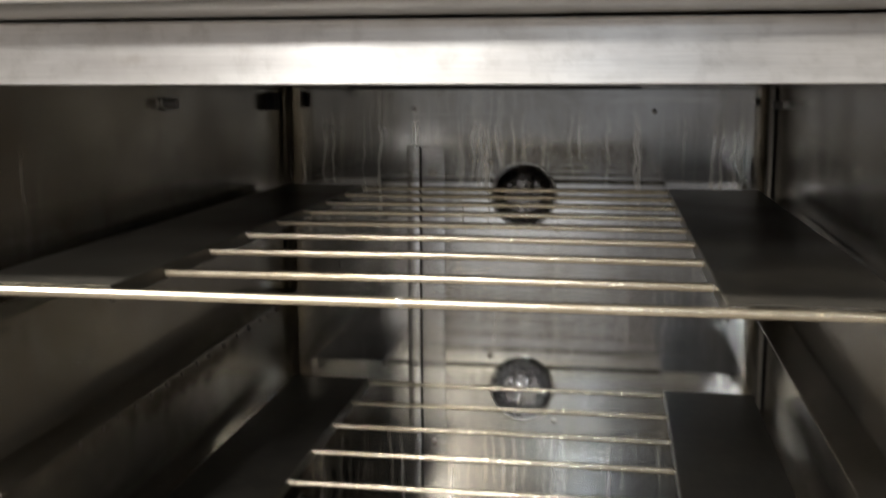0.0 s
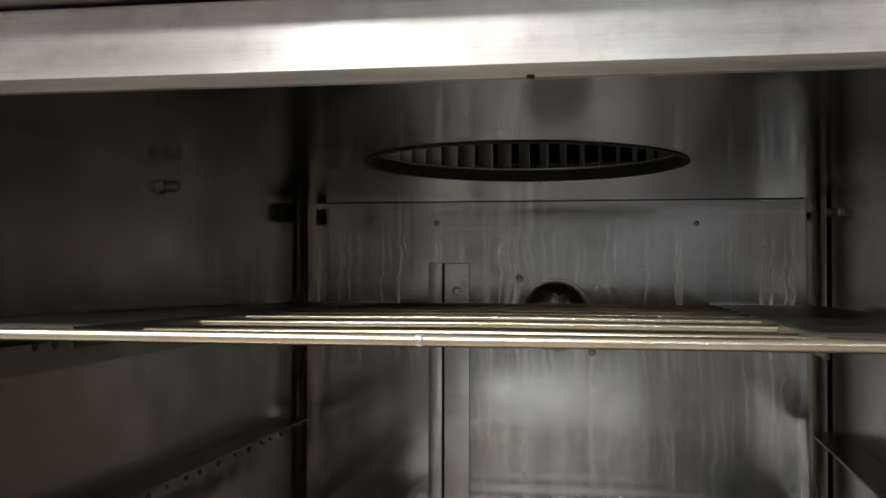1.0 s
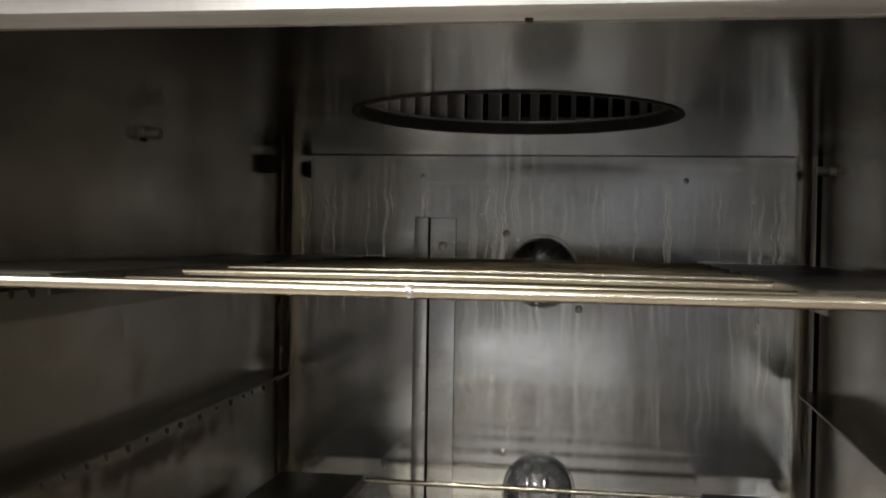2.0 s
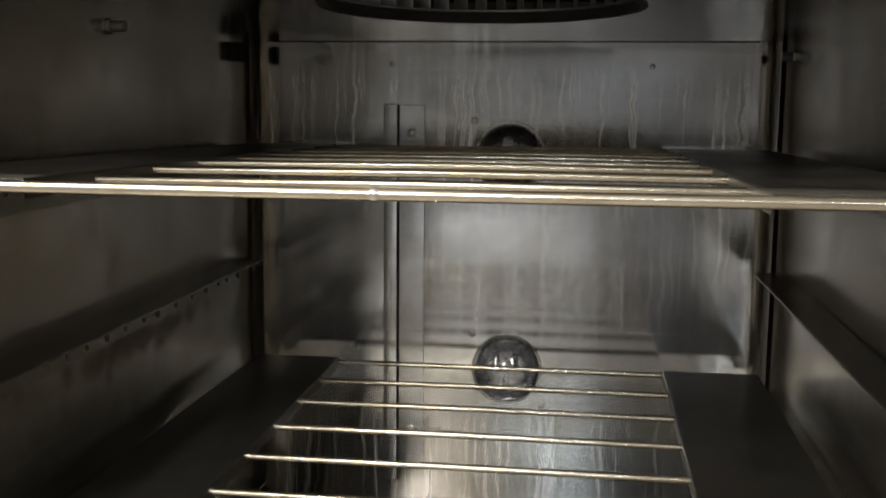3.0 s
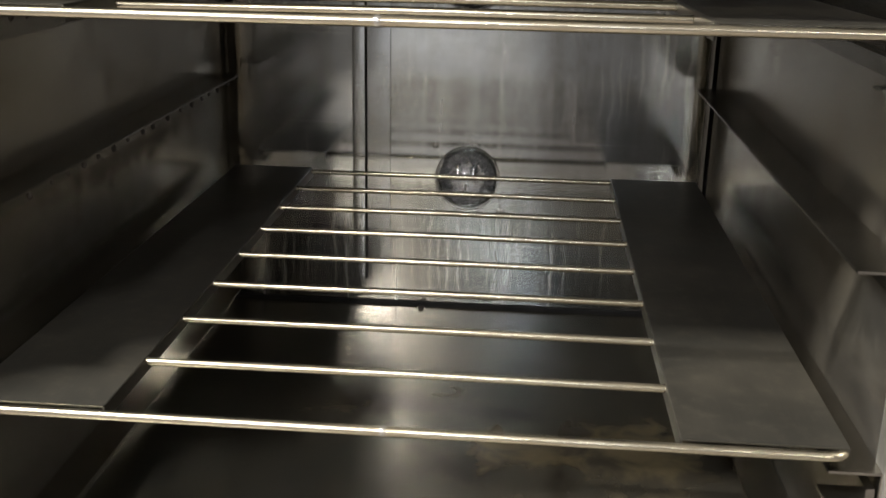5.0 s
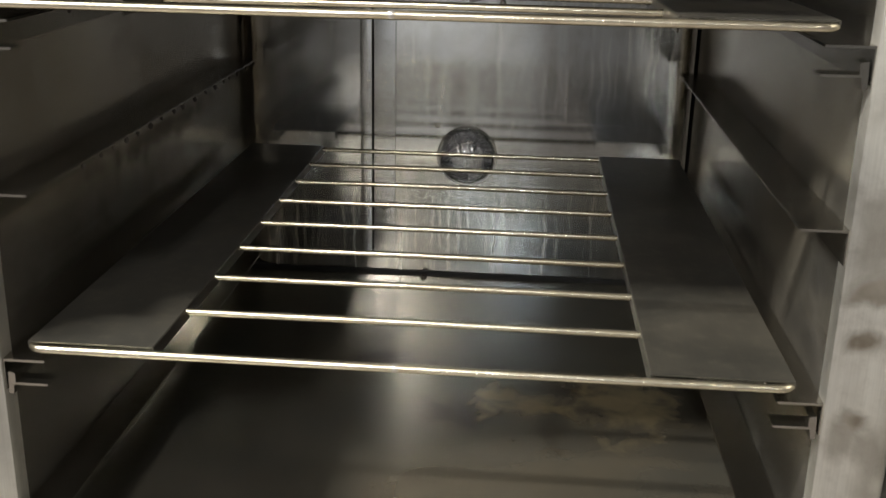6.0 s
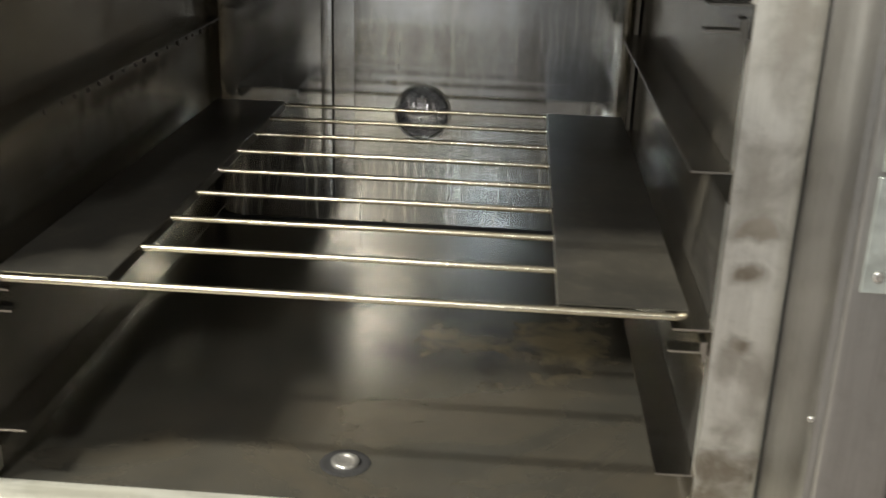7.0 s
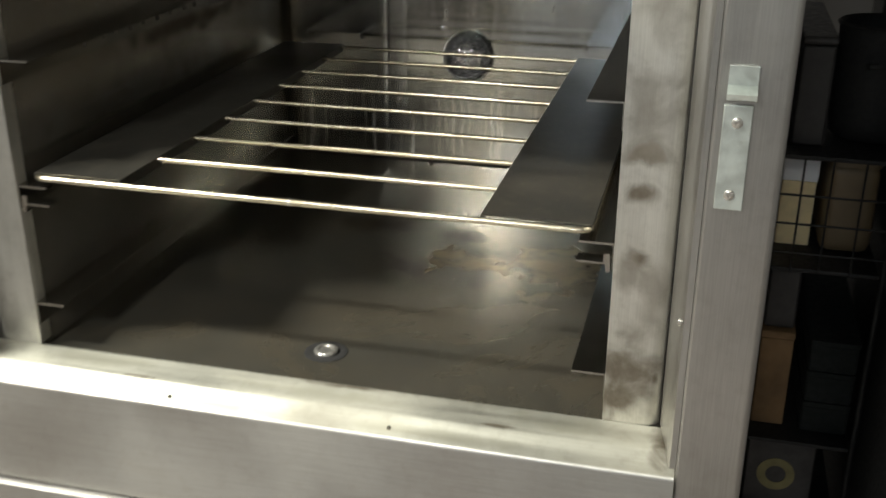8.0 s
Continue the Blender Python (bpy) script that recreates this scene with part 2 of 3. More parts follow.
# first spot paints the left stile's shadow on the sill; the others are grime
SILL = steel("steel_sill", (0.57, 0.56, 0.485), 0.42, 0.5, (1, 0, 0), (0, 1, 0), 0.5, spots=[
    ((-0.345, -0.03, 0.03), (0.030, 0.025, 0.03)), ((0.352, -0.025, 0.03), (0.012, 0.026, 0.02)), ((0.20, -0.036, 0.033), (0.02, 0.003, 0.02)),
    ((0.05, -0.004, 0.033), (0.05, 0.004, 0.02)), ((-0.16, -0.037, 0.033), (0.03, 0.003, 0.02))], spot_colour=(0.09, 0.07, 0.045),
    patches=[((0.26, -0.02, 0.033), (0.05, 0.012, 0.03)), ((0.02, -0.022, 0.033), (0.08, 0.010, 0.03)), ((-0.22, -0.018, 0.033), (0.06, 0.012, 0.03)),
             ((0.14, -0.054, 0.027), (0.07, 0.006, 0.03)), ((-0.08, -0.055, 0.027), (0.06, 0.006, 0.03))],
    patch_colour=(0.40, 0.385, 0.31), metallic=0.93, smear=(1, 0, 0))
OUTER = steel("steel_outer", (0.46, 0.45, 0.43), 0.36, 0.6, (0, 0, 1), (1, 0, 0), 0.25, smear=(0, 0, 1))
PANEL = steel("steel_lower_panel", (0.38, 0.37, 0.35), 0.38, 0.6, (1, 0, 0), (0, 0, 1), 0.25)
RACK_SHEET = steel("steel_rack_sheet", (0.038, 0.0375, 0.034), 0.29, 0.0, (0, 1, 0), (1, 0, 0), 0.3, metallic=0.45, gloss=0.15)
ROD = steel("steel_rod", (0.74, 0.68, 0.535), 0.27, 0.0, (1, 0, 0), (0, 0, 1), 0.3, (0.28, 0.20, 0.11), soil=0.5, soil_colour=(0.20, 0.15, 0.08))
RAIL = steel("steel_rail", (0.46, 0.44, 0.40), 0.16, 0.3, (0, 1, 0), (1, 0, 0), 0.5)
STRIP = steel("steel_strip", (0.56, 0.555, 0.535), 0.16, 0.3, (1, 0, 0), (0, 0, 1), 0.4)
BOLT = steel("steel_bolt", (0.66, 0.64, 0.60), 0.25, 0.0, grime=0.4, metallic=0.82)
EDGE = steel("steel_edge_highlight", (0.82, 0.80, 0.75), 0.34, 0.0, grime=0.2, metallic=0.75)
BLADE = steel("steel_blade", (0.76, 0.75, 0.73), 0.42, 0.0, (0, 0, 1), grime=0.6, grime_colour=(0.10, 0.09, 0.08))
# matt black for black parts, and for shade painted in gaps, slot, dish
BLACK = plain("black_and_shade", (0.014, 0.013, 0.012), 0.9)
GREASE_AND_SEAM = plain("burnt_grease_and_seam", (0.022, 0.016, 0.011), 0.8, bump=0.6)
ZINC = plain("zinc_plate", (0.60, 0.64, 0.60), 0.36, 0.85, 0.18, 40, 0.04)
GLASS = clear_glass("lamp_glass")
REFLECTOR = plain("dull_reflector", (0.46, 0.45, 0.44), 0.22, 0.75, 0.08, 20, 0.0)
GLINT = plain("glint_metal", (0.95, 0.95, 0.94), 0.22, 1.0, 0.02, bump=0.0)

# ---- building helpers ----


def part(name, bm, material, parent=None, label="", smooth=True):
    me = bpy.data.meshes.new(name)
    bmesh.ops.recalc_face_normals(bm, faces=bm.faces)
    bm.normal_update()
    limit = math.cos(radians(50))
    normals = []
    for f in bm.faces:
        f.smooth = smooth
        for v in f.verts:
            total = Vector((0, 0, 0))
            for g in v.link_faces:
                if g.normal.dot(f.normal) > limit:
                    total += g.normal * g.calc_area()
            normals.append(total.normalized() if smooth and total.length > 1e-12 else f.normal.copy())
    bm.to_mesh(me)
    bm.free()
    me.materials.append(material)
    if smooth:
        me.normals_split_custom_set(normals)
    ob = new(name, me)
    if parent is not None:
        ob.parent = parent
    if label:
        tagged(ob, label)
    return ob


def thing(name, at, label, category, group="", kind=""):
    e = new(name)
    e.location = at
    e.empty_display_size = 0.02
    return tagged(e, label, category, group, kind)


def box(bm, lo, hi, bevel=0.0, segments=2):
    g = bmesh.ops.create_cube(bm, size=1, matrix=Matrix.LocRotScale([(a + b) / 2 for a, b in zip(lo, hi)], None, [b - a for a, b in zip(lo, hi)]))
    if bevel:
        edges = list({e for v in g["verts"] for e in v.link_edges})
        bmesh.ops.bevel(bm, geom=edges, offset=bevel, segments=segments, affect="EDGES", profile=0.5)
    return bm


def sweep(bm, points, radius, sides=10, cap=True):
    """A round bar along a line of points."""
    points = [Vector(p) for p in points]
    rings = []
    for k, p in enumerate(points):
        d = (points[min(k + 1, len(points) - 1)] - points[max(k - 1, 0)]).normalized()
        u = d.cross(Vector((0, 0, 1)) if abs(d.z) < 0.9 else Vector((1, 0, 0))).normalized()
        v = d.cross(u)
        rings.append([bm.verts.new(p + radius * (math.cos(a) * u + math.sin(a) * v)) for a in (2 * math.pi * j / sides for j in range(sides))])
    for r, s in zip(rings, rings[1:]):
        for j in range(sides):
            bm.faces.new((r[j], r[(j + 1) % sides], s[(j + 1) % sides], s[j]))
    if cap:
        bm.faces.new(rings[0])
        bm.faces.new(rings[-1])
    return bm


def extrude(bm, outline, axis, a, b):
    """A closed outline (pairs, in the two other axes in order) drawn out along an axis from a to b."""
    def place(p, v):
        p = list(p)
        p.insert(axis, v)
        return p
    lo = [bm.verts.new(place(p, a)) for p in outline]
    hi = [bm.verts.new(place(p, b)) for p in outline]
    n = len(outline)
    for j in range(n):
        bm.faces.new((lo[j], lo[(j + 1) % n], hi[(j + 1) % n], hi[j]))
    bm.faces.new(lo)
    bm.faces.new(list(reversed(hi)))
    return bm


def lathe(bm, profile, steps=40, m=None):
    """Turn (radius, height) pairs round z; a radius of 0 closes it."""
    rings = []
    for r, h in profile:
        if r < 1e-6:
            rings.append([bm.verts.new((0, 0, h))])
        else:
            rings.append([bm.verts.new((r * math.cos(a), r * math.sin(a), h)) for a in (2 * math.pi * j / steps for j in range(steps))])
    for r, s in zip(rings, rings[1:]):
        for j in range(steps):
            k = (j + 1) % steps
            if len(r) > 1 and len(s) > 1:
                bm.faces.new((r[j], r[k], s[k], s[j]))
            elif len(r) > 1:
                bm.faces.new((r[j], r[k], s[0]))
            elif len(s) > 1:
                bm.faces.new((r[0], s[k], s[j]))
    if m is not None:
        bmesh.ops.transform(bm, matrix=m, verts=bm.verts)
    return bm


def arc(cx, cy, r, a0, a1, n):
    return [(cx + r * math.cos(radians(a0 + (a1 - a0) * k / n)), cy + r * math.sin(radians(a0 + (a1 - a0) * k / n))) for k in range(n + 1)]


FACING = pose(0, 0, 0, 90, 0, 0)  # turns a lathe's z axis to -y

# ---- room behind the camera ----
ROOM_WALL = plain("room_wall_paint", (0.25, 0.242, 0.236), 0.6, 0, 0.12, 3)
ROOM_FLOOR = plain("room_floor_tile", (0.21, 0.185, 0.168), 0.45, 0, 0.2, 4)
ROOM_CEIL = plain("room_ceiling_board", (0.30, 0.295, 0.28), 0.8, 0, 0.08, 6)
for name, lo, hi, mat, words in (
    ("ground", (-2.4, -6.5, -0.95), (2.4, 1.9, -0.85), ROOM_FLOOR, "dull reddish kitchen floor below the oven"),
    ("ceiling_room", (-2.4, -6.5, 1.82), (2.4, 1.9, 1.92), ROOM_CEIL, "off-white kitchen ceiling"),
    ("wall_south", (-2.4, -6.6, -0.85), (2.4, -6.5, 1.82), ROOM_WALL, "plain grey kitchen wall"),
    ("wall_north", (-2.4, 1.9, -0.85), (2.4, 2.0, 1.82), ROOM_WALL, "plain grey kitchen wall"),
    ("wall_west", (-2.5, -6.5, -0.85), (-2.4, 1.9, 1.82), ROOM_WALL, "plain grey kitchen wall"),
    ("wall_east", (2.4, -6.5, -0.85), (2.5, 1.9, 1.82), ROOM_WALL, "plain grey kitchen wall"),
):
    tagged(part(name, box(bmesh.new(), lo, hi), mat), words, "wall" if "wall" in name else name.split("_")[0], kind="structure")

# ---- oven cavity ----
W, D, TOP, BOT = 0.295, 0.690, 0.573, 0.028
for s, name in ((-1, "wall_left"), (1, "wall_right")):
    x = sorted((s * W, s * (W + 0.02)))
    end = D - 0.004 if s < 0 else D + 0.008
    tagged(part(name, box(bmesh.new(), (x[0], 0.004, 0.0), (x[1], end, 0.615), 0.0008, 1), SIDE),
           "brushed stainless side wall of the oven cavity, greasy", "oven wall", kind="structure")
face = [(-W + 0.043 + 0.055 * math.cos(radians(a)), D + 0.030 + 0.030 * math.sin(radians(a))) for a in range(180, 271, 6)] + arc(W - 0.029, D + 0.028, 0.028, 270, 358, 10)
hidden = [(W - 0.002, D + 0.0445), (-W - 0.012, D + 0.0445)]
tagged(part("wall_back", extrude(bmesh.new(), face + hidden, 2, 0.043, 0.615), BACK),
       "stainless back wall with pale dried drips and rounded corners", "oven wall", kind="structure")
# black boxes standing in for the dark inside the gap
bm = box(bmesh.new(), (-W - 0.02, D - 0.004, 0.0), (W + 0.02, D + 0.045, 0.0425))
box(bm, (-W - 0.02, D + 0.0455, 0.0), (W + 0.02, D + 0.055, 0.70))
tagged(part("wall_back_gap_fill", bm, BLACK), "black fill for the dark of the gap under and behind the oven's back wall", "gap", kind="structure")
# filler added in wall steel so that the rounded corner mirrors less black
tagged(part("trim_corner_filler", box(bmesh.new(), (-W - 0.02, D - 0.003, 0.043), (-W - 0.0125, D + 0.0445, 0.615)), SIDE), "added steel filler that lightens the oven's rear corner", "trim", kind="structure")
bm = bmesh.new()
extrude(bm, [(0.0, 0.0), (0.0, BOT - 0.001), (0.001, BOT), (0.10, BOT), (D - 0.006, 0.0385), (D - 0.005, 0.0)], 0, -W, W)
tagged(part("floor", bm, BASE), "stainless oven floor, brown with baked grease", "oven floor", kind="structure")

# ceiling plate with a round opening under the blower
FX, FY, FR, SLOPE = 0.0055, 0.345, 0.1235, 0.02
bm = bmesh.new()
x0, x1, y0, y1 = -W, W, 0.017, D - 0.005
corner = [math.atan2(y - FY, x - FX) for x in (x0, x1) for y in (y0, y1)]
angles = sorted([2 * math.pi * k / 72 - math.pi for k in range(72)] + corner)
loops = {k: [] for k in ("in_lo", "out_lo", "in_hi", "out_hi")}
for a in angles:
    c, s = math.cos(a), math.sin(a)
    reach = min(((x1 if c > 0 else x0) - FX) / c if abs(c) > 1e-9 else 9, ((y1 if s > 0 else y0) - FY) / s if abs(s) > 1e-9 else 9)
    for key, r, z in (("in_lo", FR, TOP), ("out_lo", reach, TOP), ("in_hi", FR, TOP + 0.003), ("out_hi", reach, TOP + 0.003)):
        loops[key].append(bm.verts.new((FX + r * c, FY + r * s, z + SLOPE * (D - FY - r * s))))
for j in range(len(angles)):
    k = (j + 1) % len(angles)
    for a, b in (("in_lo", "out_lo"), ("out_lo", "out_hi"), ("out_hi", "in_hi"), ("in_hi", "in_lo")):
        bm.faces.new((loops[a][j], loops[a][k], loops[b][k], loops[b][j]))
tagged(part("ceiling", bm, CEIL), "shiny stainless ceiling plate of the oven with a round opening", "oven ceiling", kind="structure")
# black plate added over the blower so that its space stays dark
bm = bmesh.new()
box(bm, (-W - 0.02, 0.02, 0.70), (W + 0.02, D + 0.02, 0.71))
tagged(part("ceiling_plenum", bm, BLACK), "black plate added to keep the space above the blower dark", "oven ceiling", kind="structure")

# dark strip added in place of the joint's narrow dark gap
bm = bmesh.new()
extrude(bm, [(D - 0.0052, TOP + 0.001), (D - 0.0012, TOP - 0.0008), (D - 0.0004, TOP - 0.0008), (D - 0.0004, TOP + 0.001)], 0, -W + 0.03, W - 0.03)
tagged(part("trim", bm, GREASE_AND_SEAM), "thin dark strip in place of the gap between the oven's ceiling and back wall", "seam", kind="structure")

# ---- blower in the ceiling ----
blower = thing("blower_wheel", (FX, FY, TOP + SLOPE * (D - FY)), "steel centrifugal blower wheel in the ceiling opening", "fan")
blower.rotation_euler = (-SLOPE, 0, 0)
part("inlet_ring", lathe(bmesh.new(), [(FR - 0.003, -0.001), (FR - 0.001, -0.0015), (FR + 0.002, -0.0008), (FR + 0.002, -0.0003), (FR - 0.0005, -0.0003), (FR - 0.0005, 0.0075),
     (FR - 0.003, 0.0075), (FR - 0.003, -0.001)], 72), BLACK, blower, "black rolled inlet ring")
part("rim", lathe(bmesh.new(), [(FR - 0.004, 0.0085), (FR + 0.016, 0.0085), (FR + 0.016, 0.0100), (FR - 0.004, 0.0100), (FR - 0.004, 0.0085)], 72), BLADE, blower)
part("back_plate", lathe(bmesh.new(), [(0, 0.078), (FR + 0.016, 0.078), (FR + 0.016, 0.080), (0, 0.080)], 48), BLADE, blower)
part("hub", lathe(bmesh.new(), [(0, 0.045), (0.014, 0.045), (0.016, 0.048), (0.022, 0.0775), (0, 0.0775)], 24), BOLT, blower)
bm = bmesh.new()
curve = [(0.0, 0.0), (0.004, 0.0042), (0.008, 0.0070), (0.012, 0.0088), (0.016, 0.0096)]
extrude(bm, [(x, y) for x, y in curve] + [(x, y + 0.0009) for x, y in reversed(curve)], 2, 0.0102, 0.0778)
blade = part("blade", bm, BLADE, blower)
for k in range(46):
    b = blade if k == 0 else blade.copy()
    if k:
        scene.collection.objects.link(b)
    a = 2 * math.pi * k / 46
    b.matrix_basis = pose((FR - 0.002) * math.cos(a), (FR - 0.002) * math.sin(a), 0, 0, 0, math.degrees(a))

# ---- front frame round the opening ----
front = thing("oven_front_frame", (0, 0, 0), "brushed stainless front frame of the oven, smudged", "oven frame")
for s in (-1, 1):
    lip = [(0.294, 0.0)] + [(0.331, 0.0), (0.336, 0.0008), (0.340, 0.0024), (0.343, 0.005), (0.345, 0.009), (0.345, 0.0175), (0.294, 0.0175), (0.2935, 0.003)]
    part("jamb", extrude(bmesh.new(), [(s * x, y) for x, y in lip], 2, 0.034, 0.587), LIP, front)
    ret = [(0.3462, 0.016), (0.3462, 0.004), (0.3475, -0.004)] + [(0.3525, -0.030), (0.3555, -0.050), (0.356, -0.058), (0.3585, -0.066)] + [(0.3635, -0.066), (0.3635, 0.016)]
    part("return_strip", extrude(bmesh.new(), [(s * x, y) for x, y in ret], 2, 0.0352, 0.640), OUTER, front)
    post = [(0.364, 0.0), (0.364, -0.067)] + arc(0.367, -0.067, 0.003, 180, 270, 4)[1:] + arc(0.4125, -0.064, 0.006, -90, 0, 5) + [(0.4185, 0.86), (0.4135, 0.86), (0.4135, 0.0)]
    part("stile", extrude(bmesh.new(), [(s * x, y) for x, y in post], 2, -0.62, 0.80), OUTER, front)
prof = [(-0.022, 0.5865), (-0.022, 0.6180), (-0.0214, 0.6194), (-0.020, 0.620), (0.0175, 0.620), (0.0175, 0.5875), (-0.019, 0.5860)]
part("lintel", extrude(bmesh.new(), prof, 0, -0.3455, 0.3455), LINTEL, front)
part("return_strip", extrude(bmesh.new(), [(0.016, 0.6208), (-0.030, 0.6216), (-0.052, 0.6230), (-0.060, 0.6245), (-0.066, 0.627), (-0.066, 0.638), (0.016, 0.638)], 0, -0.3495, 0.3495), OUTER, front)
part("header", extrude(bmesh.new(), [(-0.0665, 0.6385), (-0.0665, 0.6275), (-0.0685, 0.6280), (-0.070, 0.6300), (-0.070, 0.80), (0.86, 0.80), (0.86, 0.795), (-0.0665, 0.795)], 0, -0.3635, 0.3635), LINTEL, front)
sill = [(0.0, 0.0335), (-0.003, 0.0345), (-0.034, 0.0340), (-0.038, 0.0348), (-0.042, 0.0338), (-0.048, 0.0300), (-0.056, 0.0262), (-0.0645, 0.0238), (-0.067, 0.021), (-0.067, 0.006), (0.0, 0.006)]
part("sill", extrude(bmesh.new(), sill, 0, -0.3632, 0.3632), SILL, front)
low = [(-0.0685, 0.006), (-0.0685, 0.0255), (-0.070, 0.0282), (-0.0725, 0.0285), (-0.074, 0.027), (-0.074, -0.084), (-0.068, -0.086)]
part("lower_panel", extrude(bmesh.new(), low, 0, -0.3635, 0.3635), PANEL, front)
# bead in brighter metal, painting the light caught by the panel's bent edge
part("panel_edge_highlight", sweep(bmesh.new(), [(-0.3630, -0.0722, 0.0290), (0.0, -0.0722, 0.0288), (0.3630, -0.0722, 0.0290)], 0.0013, 10), EDGE, front, "bright bead with the panel edge's highlight in its colour")
bm = bmesh.new()
extrude(bm, [(-0.060, -0.088), (-0.079, -0.088), (-0.081, -0.090), (-0.081, -0.50), (-0.060, -0.50)], 0, -0.3635, 0.3635)
part("kick_panel", bm, PANEL, front)
strike = part("strike_plate", box(bmesh.new(), (0.371, -0.0725, 0.276), (0.392, -0.0702, 0.357), 0.0008), ZINC, front, "pale zinc strike plate")
part("latch_tab", extrude(bmesh.new(), [(-0.0702, 0.360), (-0.084, 0.364), (-0.085, 0.368), (-0.073, 0.372), (-0.073, 0.386), (-0.0702, 0.386)], 0, 0.372, 0.393), ZINC, front)


def screw(name, at, radius, material, parent, m=FACING, height=0.0014):
    bm = bmesh.new()
    h = height
    lathe(bm, [(0, h * 0.6), (radius * 0.30, h * 0.6), (radius * 0.36, h), (radius * 0.75, h * 0.95), (radius, h * 0.35), (radius, -0.0006), (0, -0.0006)], 14)
    ob = part(name, bm, material, parent)
    ob.matrix_basis = Matrix.Translation(at) @ m
    return ob


for z in (0.288, 0.344):
    screw("screw", (0.3815, -0.0725, z), 0.0042, BOLT, strike)
for x in (-0.118, 0.104):
    screw("rivet", (x, -0.0540, 0.0271), 0.0022, RAIL, front, pose(0, 0, 0, 25, 0, 0))
screw("screw", (0.3555, -0.0665, 0.175), 0.0026, BOLT, front)
screw("screw", (0.042, 0.010, 0.5873), 0.0020, GREASE_AND_SEAM, front, pose(0, 0, 0, 180, 0, 0), 0.002)

# ---- drain in the floor ----
drain = thing("floor_drain", (-0.002, 0.068, BOT), "round steel drain fitting in the oven floor", "drain")
# dish is black to paint in the dark shadow round the plug
part("dish", lathe(bmesh.new(), [(0.023, 0.0004), (0.021, 0.0014), (0.018, 0.0011), (0.014, 0.0006), (0, 0.0006)], 36), BLACK, drain, "black dish with the shade round the plug in its colour")
part("plug", lathe(bmesh.new(), [(0.013, 0.0008), (0.013, 0.003), (0.0115, 0.0045), (0.008, 0.0045), (0.007, 0.0030), (0, 0.0028)], 36), BOLT, drain, "bright worn plug")

# ---- lamps in the back wall ----


def oven_light(z):
    lamp = thing("oven_light", (0.004, D, z), "round glass-domed lamp in the oven's back wall", "lamp", "oven lights")
    ring = part("ring", lathe(bmesh.new(), [(0.0375, 0.0), (0.0398, 0.0), (0.0400, 0.002), (0.0392, 0.0032), (0.0375, 0.003), (0.0368, 0.001), (0.0375, 0.0)], 44), STRIP, lamp, "steel retaining ring")
    ring.matrix_basis = FACING
    dome = part("dome", lathe(bmesh.new(), [(0.0362, 0.001)] + [(0.0362 * math.cos(radians(a)), 0.004 + 0.030 * math.sin(radians(a))) for a in range(0, 90, 9)] + [(0, 0.034)]
                              + [(0, 0.0315)] + [(0.0338 * math.cos(radians(a)), 0.004 + 0.0275 * math.sin(radians(a))) for a in range(81, -1, -9)] + [(0.0338, 0.001), (0.0362, 0.001)], 44), GLASS, lamp, "greasy clear glass dome")
    dome.matrix_basis = FACING
    dome.visible_shadow = False
    cup = part("reflector", lathe(bmesh.new(), [(0.0335, 0.0012), (0.030, 0.0008), (0, 0.0006)], 40), REFLECTOR, lamp, "dull metal reflector behind the glass")
    cup.matrix_basis = FACING
    # polished capsules added to stand in for the streaks reflected in the dome
    for x, wide in ((-0.0115, 0.0028), (0.0075, 0.0044)):
        glint_capsule = part("glint_capsule", lathe(bmesh.new(), [(0, -0.011)] + [(wide * math.cos(radians(a)), 0.0085 * math.sin(radians(a)) + 0.002 * (1 if a > 0 else -1)) for a in range(-75, 76, 15)] + [(0, 0.011)], 16), GLINT, lamp, "bright metal capsule standing in for a glint on the dome")
        glint_capsule.matrix_basis = pose(x, -0.0125, 0.010, -17, 0, 0)
    for x, dz in ((-0.040, 0.040), (0.040, -0.0405)):
        screw("screw", (x, 0, dz), 0.0042, BOLT, lamp)
    return lamp


oven_light(0.2075)
oven_light(0.4475)

# ---- slotted strip on the back wall ----
strip = thing("probe_channel", (-0.1215, D, 0.29), "narrow slotted steel channel screwed to the back wall", "channel")
part("flange", box(bmesh.new(), (-0.0165, -0.0022, -0.220), (-0.0010, -0.0003, 0.215), 0.001, 1), STRIP, strip)
part("slot", box(bmesh.new(), (-0.0009, -0.0012, -0.219), (0.0010, -0.0002, 0.214)), BLACK, strip, "dark slot")
part("plate", box(bmesh.new(), (0.0011, -0.0016, -0.210), (0.0300, -0.0003, 0.214), 0.0006, 1), STRIP, strip)
for z in (0.183, -0.157):
    screw("screw", (0.015, -0.0016, z), 0.005, BOLT, strip)

